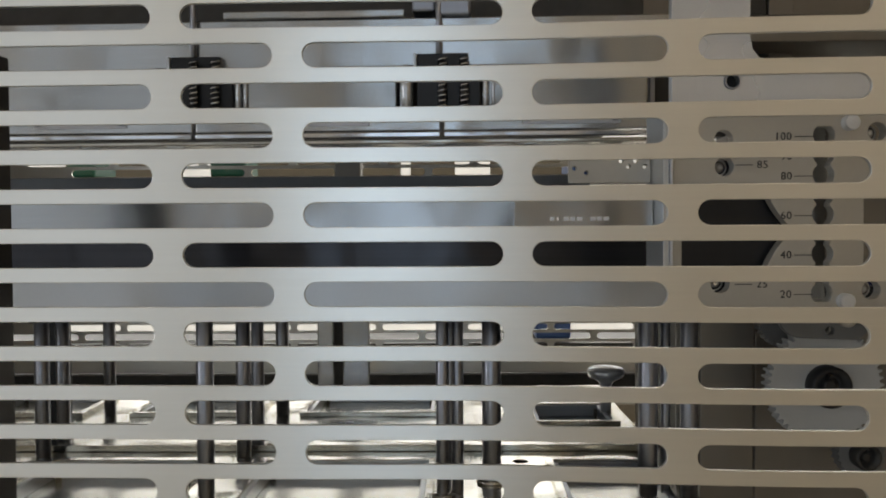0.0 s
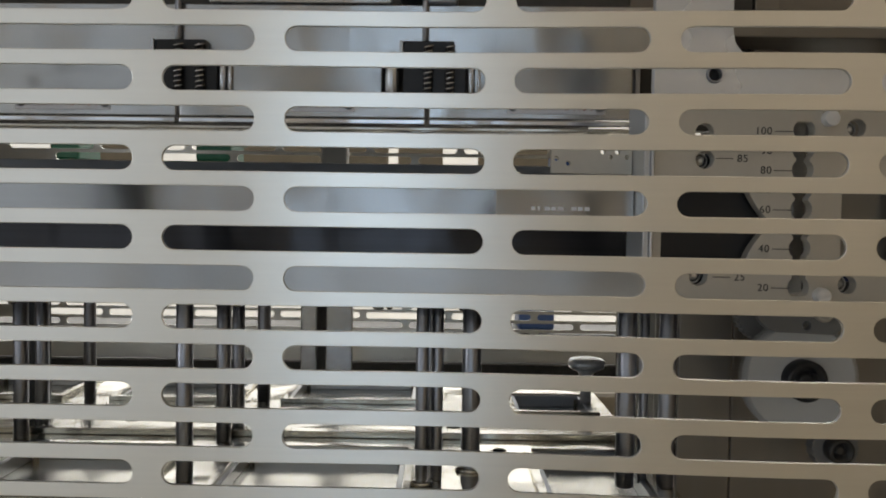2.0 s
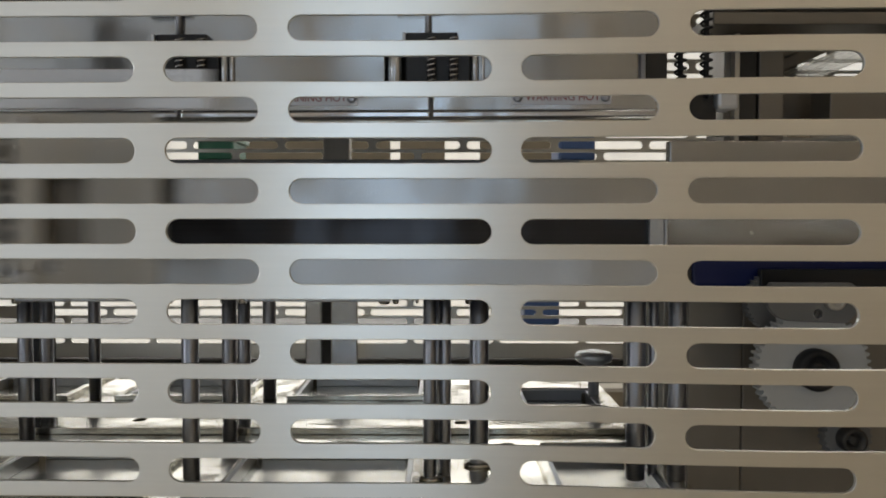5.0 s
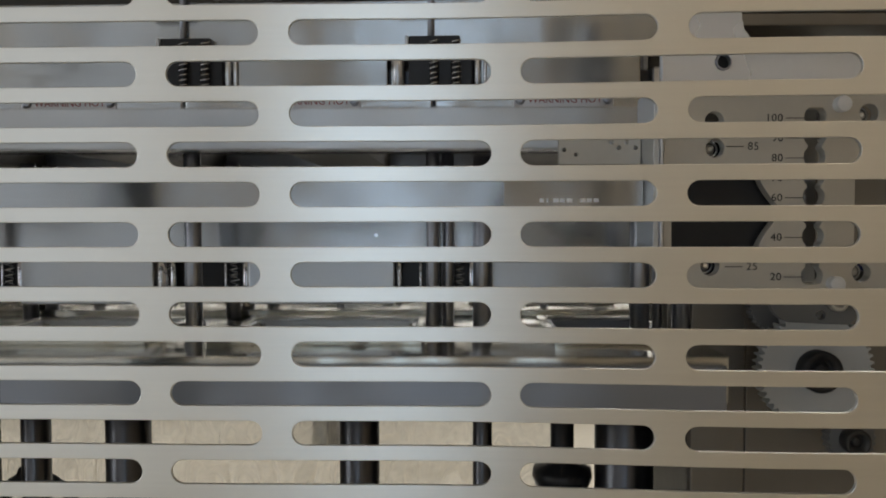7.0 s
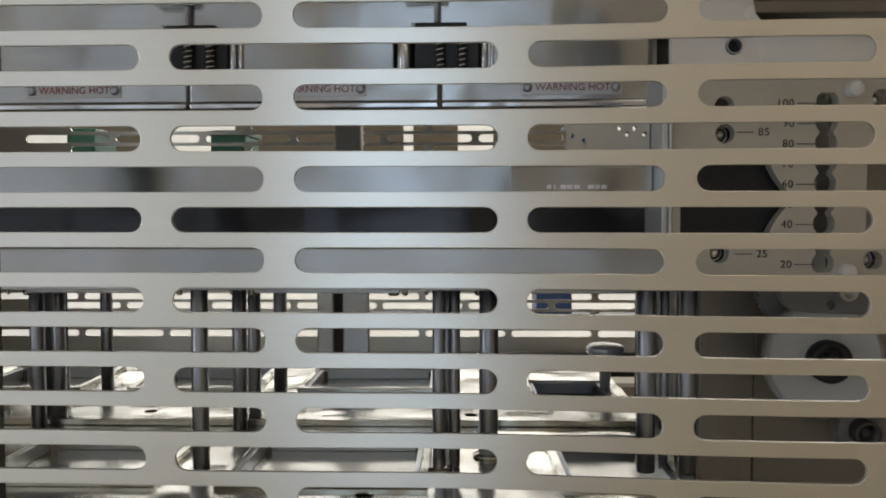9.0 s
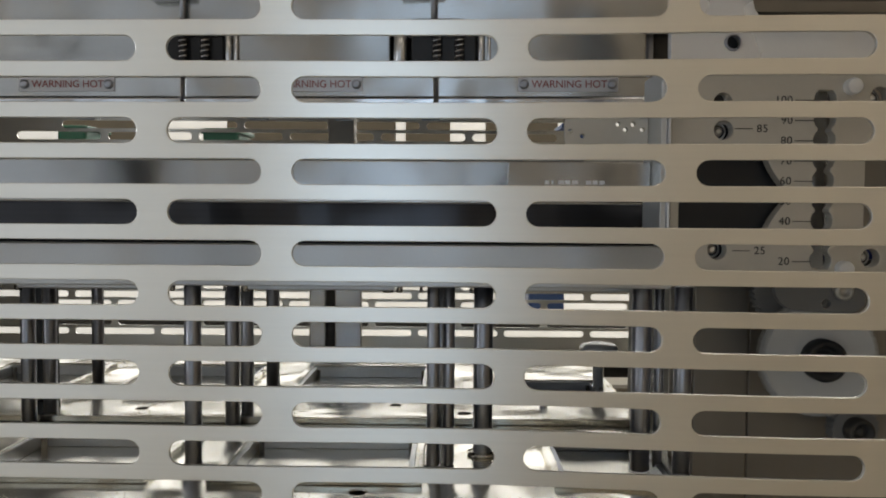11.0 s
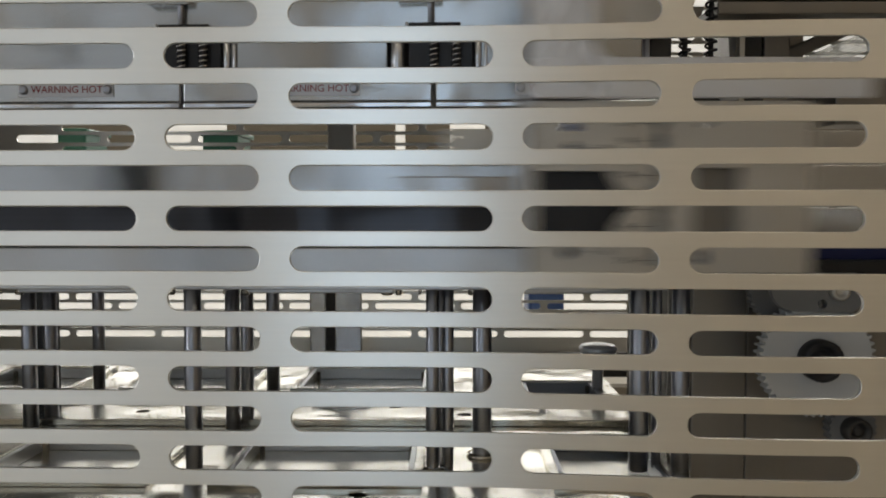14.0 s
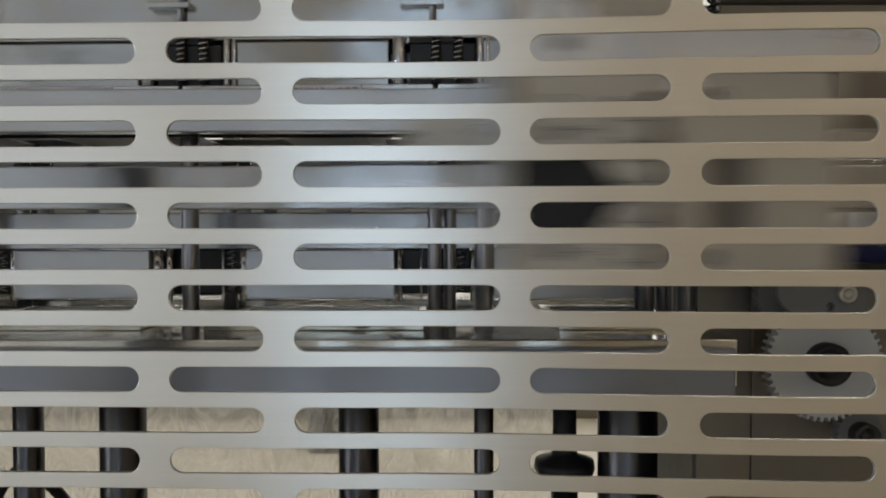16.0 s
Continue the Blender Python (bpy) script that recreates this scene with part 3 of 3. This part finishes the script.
for xc, zc in column:
    for i in range(-3, 4):
        a = i * 0.30
        scallop.append((xc + 0.0056 * math.cos(a), zc - 0.0056 * math.sin(a)))
for xc, zc in reversed(column):
    for i in range(-3, 4):
        a = math.pi + i * 0.30
        scallop.append((xc + 0.0056 * math.cos(a), zc - 0.0056 * math.sin(a)))
cuts.append(scallop)
for hx, hz in ((0.1430, 0.0430), (0.1410, -0.0180), (0.1425, 0.0570), (0.2215, 0.0605), (0.2190, -0.0215)):
    cuts.append(ring(hx, hz, 0.0048, 24))
part("scale_plate", cut_plate("scale_plate", [side] + cuts, 0.008, SCALE, 0.0004), SCALE, arm, "satin steel plate with a scalloped row of numbered holes").location.y = 0.054
# black plate added behind the cut-out to make its depth dark
part("dark_backing", box(0.120, 0.183, 0.062, 0.066, -0.030, 0.047, 0.0008), BLACK, arm)
part("window_back", box(0.2115, 0.246, 0.062, 0.066, -0.016, 0.036, 0.0008), BRONZE, arm)
part("hole_bushing", box(0.186, 0.203, 0.0675, 0.070, -0.028, 0.068, 0.0008), STEEL, arm)
for hx, hz in ((0.1430, 0.0430), (0.1410, -0.0180), (0.2215, 0.0605), (0.2190, -0.0215)):
    part("bushing", lathe([(0.0046, 0), (0.0046, -0.004), (0.0034, 0.001), (0.0012, 0.003)], "Y", (hx, 0.0610, hz), 20), CHROME, arm, smooth=True)
# flat black plate gives the bracket hole its shaded depth
part("bore", box(0.1405, 0.1505, 0.0525, 0.0535, 0.0815, 0.0915, 0), BLACK, arm)
part("edge_strip", box(0.1104, 0.1134, 0.046, 0.085, -0.010, 0.0725, 0.0005), MATT, arm)
part("edge_bead", box(0.1137, 0.1150, 0.0440, 0.085, -0.010, 0.0725, 0.0004), PALE, arm)
part("label_bar", box(0.0350, 0.1100, 0.066, 0.074, 0.0095, 0.0275, 0.0008), RAIL, arm)
for i, w in enumerate((0.0022, 0.0009, 0.0030, 0.0026, 0.0030, 0.0009, 0.0030, 0.0026, 0.0028)):
    if i != 5:
        part("engraving", box(0.0545 + i * 0.0036, 0.0545 + i * 0.0036 + w, 0.0656, 0.0661, 0.0155, 0.0176, 0), PALE, arm)
part("hole_plate", cut_plate("hole_plate", [[(0.0655, 0.036), (0.1100, 0.036), (0.1100, 0.0575), (0.0655, 0.0575)]] + [ring(hx, hz, 0.0012, 14) for hx, hz in
     ((0.073, 0.0525), (0.0685, 0.044), (0.075, 0.0415), (0.094, 0.048), (0.098, 0.045), (0.102, 0.048), (0.107, 0.045))], 0.004, SCALE, 0.0003), SCALE, arm).location.y = 0.075
for k in range(9):
    zc = 0.0582 - k * 0.01022
    part("tick", box(0.1790, 0.1885, 0.0496, 0.0502, zc - 0.0002, zc + 0.0002, 0), INK, arm)
    letters(str(100 - 10 * k), 0.0056, INK, arm, 0.1748 - (0.0018 if k == 0 else 0), 0.0498, zc, 1.1)
for n, zc in ((85, 0.0437), (25, -0.0182)):
    part("tick", box(0.1485, 0.1575, 0.0496, 0.0502, zc - 0.0002, zc + 0.0002, 0), INK, arm)
    letters(str(n), 0.0056, INK, arm, 0.1625, 0.0498, zc, 1.1)
for bx, bz in ((0.2068, 0.0650), (0.2050, -0.0270)):
    part("bolt", lathe([(0.0042, 0), (0.0042, 0.0042), (0.0036, 0.0052), (0.001, 0.0056)], "Y", (bx, 0.050, bz), 20), PALE, arm)


# ---- drive side: panels, gears, motor ----
drive = holder("drive_unit", "dark steel drive side with a vertical joint", "drive unit")
part("panel", box(0.2330, 0.66, 0.262, 0.27, -0.50, -0.020, 0.001), BRONZE, drive)
part("panel", box(0.19, 0.2308, 0.258, 0.27, -0.50, -0.020, 0.001), BRONZE, drive)
part("inner_wall", box(0.2065, 0.2105, 0.27, 0.575, -0.50, -0.020, 0.001), DARK, drive)


def gear(name, label, x, y, z, r, teeth, thick, mat, bore, hub_mat):
    g = holder(name, label, "gear")
    part("wheel", toothed("wheel", r, teeth, r * 0.07, thick, bore, mat), mat, g)
    part("hub", lathe([(bore + 0.0005, -thick / 2 - 0.002), (bore + 0.0005, thick / 2 + 0.010), (bore * 0.78, thick / 2 + 0.012), (bore * 0.70, thick / 2 + 0.004), (bore * 0.4, thick / 2 + 0.004), (bore * 0.4, thick / 2 + 0.008), (bore * 0.2, thick / 2 + 0.008)], "Y", (0, 0, 0), 24), hub_mat, g, smooth=True)
    part("shaft", lathe([(bore * 0.35, 0), (bore * 0.35, -0.05)], "Y", (0, 0, 0), 16), DARK, g, smooth=True)
    part("key", box(-0.0015, 0.0015, -thick / 2 - 0.0095, -thick / 2 - 0.004, bore * 0.42, bore * 0.62, 0.0003), BLACK, g)
    g.location = (x, y, z)
    return g


big_gear = gear("spur_gear", "white nylon spur gear with a black hub", 0.2600, 0.205, -0.0992, 0.0406, 50, 0.012, PLASTIC, 0.0140, BLACK)
pinion = gear("pinion", "dark grey pinion below the white gear", 0.2955, 0.226, -0.1535, 0.0175, 22, 0.012, GREYPLASTIC, 0.0090, DARK)
idler = gear("idler_gear", "dark toothed wheel beside the motor", 0.2445, 0.232, -0.0555, 0.0222, 34, 0.010, GREYPLASTIC, 0.0060, DARK)
pulley = holder("drive_lever", "grey steel lever disc with a round cap screw", "lever")
lever = [(x, min(z, -0.0385)) for x, z in ring(0.2382, -0.0480, 0.0165, 40)[8:31]] + [(0.276, -0.0660), (0.2827, -0.060), (0.2827, -0.0415), (0.279, -0.0385)]
part("disc", cut_plate("disc", [lever, ring(0.2567, -0.0595, 0.0030, 16)], 0.006, GREYPLASTIC, 0.0006), GREYPLASTIC, pulley).location.y = 0.188
part("cap_screw", lathe([(0.0064, 0), (0.0064, 0.005), (0.0054, 0.006), (0.0034, 0.006), (0.0034, 0.003), (0.0008, 0.003)], "Y", (0.2669, 0.1855, -0.0506), 24), SCALE, pulley, smooth=True)
motor = holder("drive_motor", "blue painted drive motor block", "motor")
part("body", box(0.1850, 0.42, 0.235, 0.256, -0.046, -0.0200, 0.003), BLUE, motor)
part("flange", box(0.1780, 0.1845, 0.232, 0.258, -0.048, -0.018, 0.001), DARK, motor)
part("belt", box(0.232, 0.42, 0.224, 0.2315, -0.0450, -0.0320, 0.0008), BLACK, motor)

# the fixtures beyond the arm
slab_r = tagged(part("side_beam", box(0.159, 0.60, 0.200, 0.212, 0.0400, 0.0585, 0.001), RAIL), "grey steel side beam reaching past the tool", "beam")
side_springs = holder("spring_pair", "pair of dark coil springs on rods", "springs")
part("block", box(0.163, 0.180, 0.29, 0.31, 0.108, 0.175, 0.001), DARK, side_springs)
part("block_edge", box(0.158, 0.1625, 0.288, 0.31, 0.108, 0.175, 0.001), POST, side_springs)
for sx in (0.1930, 0.2136):
    part("spring", coil(sx, 0.30, 0.112, 0.190, 0.0042, 0.0013, 12), BLACK, side_springs, smooth=True)
    part("rod", rod(sx, 0.30, 0.10, 0.20, 0.0022, 12), BLACK, side_springs, smooth=True)
portal = holder("side_frame", "dark bronze upright frame with a slanted bright strut", "machine frame")
part("edge_strip", box(0.2494, 0.2538, 0.338, 0.3495, 0.055, 0.161, 0.0006), SCALE, portal)
part("upright", box(0.2445, 0.2525, 0.35, 0.40, 0.055, 0.49, 0.001), BRONZE, portal)
part("upright", box(0.258, 0.276, 0.36, 0.40, 0.055, 0.49, 0.001), DARK, portal)
part("upright", box(0.278, 0.300, 0.36, 0.40, 0.055, 0.49, 0.001), BRONZE, portal)
part("upright", box(0.327, 0.42, 0.33, 0.37, 0.075, 0.1235, 0.001), BRONZE, portal)
# backlit film in place of the glare on a polished strut
strut = part("strut", box(-0.075, 0.075, -0.004, 0.004, -0.0085, 0.0085, 0.002), FILM, portal, "slanted translucent strip, backlit to stand in for a bright strut")
strut.matrix_basis = pose(0.3650, 0.400, 0.1490, 0, -22, 0)
brace = part("brace", box(-0.075, 0.075, -0.004, 0.004, -0.006, 0.006, 0.002), BRONZE, portal)
brace.matrix_basis = pose(0.3540, 0.400, 0.1625, 0, -24, 0)
part("stop_block", box(0.2232, 0.2409, 0.30, 0.33, 0.0926, 0.1100, 0.003), PALE, portal)
part("stop_plate", box(0.204, 0.2255, 0.31, 0.33, 0.085, 0.106, 0.001), DARK, portal)
part("header", box(0.222, 0.60, 0.31, 0.40, 0.162, 0.172, 0.001), BRONZE, portal)
# the opening is added so that far daylight reaches the strip
me = cut_plate("back_plate", [[(0.262, 0.085), (0.95, 0.085), (0.95, 0.498), (0.262, 0.498)], [(0.3360, 0.138), (0.415, 0.138), (0.415, 0.176), (0.3360, 0.176)]], 0.01, BRONZE)
part("back_plate", me, BRONZE, portal).location.y = 0.425
part("back_plate", box(0.160, 0.2395, 0.42, 0.43, 0.207, 0.498, 0.001), BRONZE, portal)
part("tie_rod", lathe([(0.005, -0.10), (0.006, -0.099), (0.006, 0.12), (0.005, 0.121)], "X", (0.33, 0.34, 0.185), 16), BRONZE, portal, smooth=True)

# crates standing behind the far guard
def crate(name, label, mat, x0, x1, y0, z0, z1):
    c = holder(name, label, "crate")
    part("shell", box(x0, x1, y0, y0 + 0.12, z0, z1, 0.006), mat, c)
    part("rim", box(x0 - 0.006, x1 + 0.006, y0 - 0.004, y0 + 0.124, z1 - 0.012, z1 - 0.002, 0.002), mat, c)
    return c


crate("blue_crate", "blue plastic crate behind the far guard", CRATE_BLUE, 0.170, 0.245, 1.40, -0.2268, -0.160)
rack = holder("shelf_rack", "dark steel shelf rack behind the far guard", "rack")
part("shelf", box(-1.35, 1.35, 1.34, 1.56, -0.2370, -0.2270, 0.002), DARK, rack)
part("shelf", box(-1.35, 1.35, 1.36, 1.56, 0.1045, 0.1175, 0.002), DARK, rack)
for rx in (-1.35, 1.31):
    part("upright", box(rx, rx + 0.04, 1.565, 1.60, -1.10, 0.30, 0.002), DARK, rack)
crate("blue_crate", "blue plastic crate on the upper shelf", CRATE_BLUE, 0.240, 0.318, 1.40, 0.118, 0.185)
crate("green_crate", "green plastic crate on the upper shelf", CRATE_GREEN, -0.515, -0.440, 1.40, 0.118, 0.170)
crate("green_crate", "green plastic crate on the upper shelf", CRATE_GREEN, -0.820, -0.760, 1.40, 0.118, 0.175)


def hose(pts, r):
    """A bent rubber hose through points."""
    cu = bpy.data.curves.new("air_hose", "CURVE")
    cu.dimensions, cu.bevel_depth, cu.bevel_resolution, cu.resolution_u = "3D", r, 3, 6
    sp = cu.splines.new("BEZIER")
    sp.bezier_points.add(len(pts) - 1)
    for bp, co in zip(sp.bezier_points, pts):
        bp.co, bp.handle_left_type, bp.handle_right_type = co, "AUTO", "AUTO"
    tmp = new("air_hose", cu)
    bpy.context.view_layer.update()
    me = bpy.data.meshes.new_from_object(tmp.evaluated_get(bpy.context.evaluated_depsgraph_get()))
    bpy.data.objects.remove(tmp)
    me.materials.clear()
    me.materials.append(HOSE)
    return me


for i, (hx, hz) in enumerate(((-0.43, -0.255), (-0.40, -0.300), (-0.20, -0.325), (-0.035, -0.325), (0.065, -0.322))):
    h = holder("air_hose", "black rubber air hose with a fitting on the base tray", "hose", "air hoses")
    part("tube", hose([(hx - 0.06, 0.52, -0.64), (hx - 0.045, 0.50, hz - 0.06), (hx, 0.48, hz - 0.006), (hx + 0.04, 0.50, hz - 0.05), (hx + 0.05, 0.56, -0.64)], 0.006), HOSE, h)
    part("fitting", lathe([(0.010, -0.012), (0.010, 0.004), (0.007, 0.006), (0.007, 0.012)], "X", (hx, 0.48, hz - 0.006), 16), BLACK, h, smooth=True)


# ---- what moves ----
CYCLE = 9.41
CLOSE = ((13.43, 0, 0), (13.5, 0, 0.012), (13.6, 0, 0.052), (13.7, 0, 0.070), (13.83, 0, 0.074), (13.9, -0.014, 0.074), (14.0, -0.063, 0.074), (14.1, -0.163, 0.074),
         (14.2, -0.277, 0.074), (14.3, -0.375, 0.074), (14.4, -0.455, 0.074), (14.5, -0.512, 0.074), (14.62, -0.55, 0.074), (14.70, -0.55, 0.074), (14.84, -0.55, 0.015),
         (14.95, -0.55, 0.0), (15.56, -0.55, 0.0), (15.65, -0.515, 0.0), (15.7, -0.46, 0.0), (15.8, -0.345, 0.0), (15.9, -0.205, 0.0), (16.0, -0.085, 0.0))
HOME = ((16.1, -0.018, 0), (16.17, -0.003, 0), (16.27, 0, 0))
LIFT = ((15.29, 0), (15.4, 0.023), (15.5, 0.048), (15.6, 0.083), (15.7, 0.104), (15.8, 0.112), (16.0, 0.118))
LOWER = ((6.9, 0.118), (7.0, 0.112), (7.1, 0.098), (7.2, 0.078), (7.3, 0.054), (7.4, 0.039), (7.5, 0.024), (7.6, 0.008), (7.7, 0.0))


SPIN = ((1.9, 2.5), (2.9, 4.1), (7.1, 8.1), (8.7, 13.5))


def motions():
    rows = [(0, 0, 0)] + [(t - CYCLE, x, y) for t, x, y in CLOSE + HOME] + list(CLOSE)
    walk(arm, [(t, pose(x, y, -0.04 * y)) for t, x, y in rows])
    rows = [(0, 0)] + [(t - CYCLE, z) for t, z in LIFT] + list(LOWER) + list(LIFT)
    walk(tool, [(t, pose(0, 0, z)) for t, z in rows])
    turn, now, rows = 0.0, 0.0, [(0, 0.0)]
    while now < 15.99:
        now = round(now + 0.2, 2)
        turn += 64.0 if any(a < now <= b for a, b in SPIN) else 0.0
        rows.append((now, turn))
    walk(big_gear, [(t, pose(0.2600, 0.205, -0.0992, 0, a, 0)) for t, a in rows])
    walk(pinion, [(t, pose(0.2955, 0.226, -0.1535, 0, -a * 1.35 + 3, 0)) for t, a in rows])


motions()
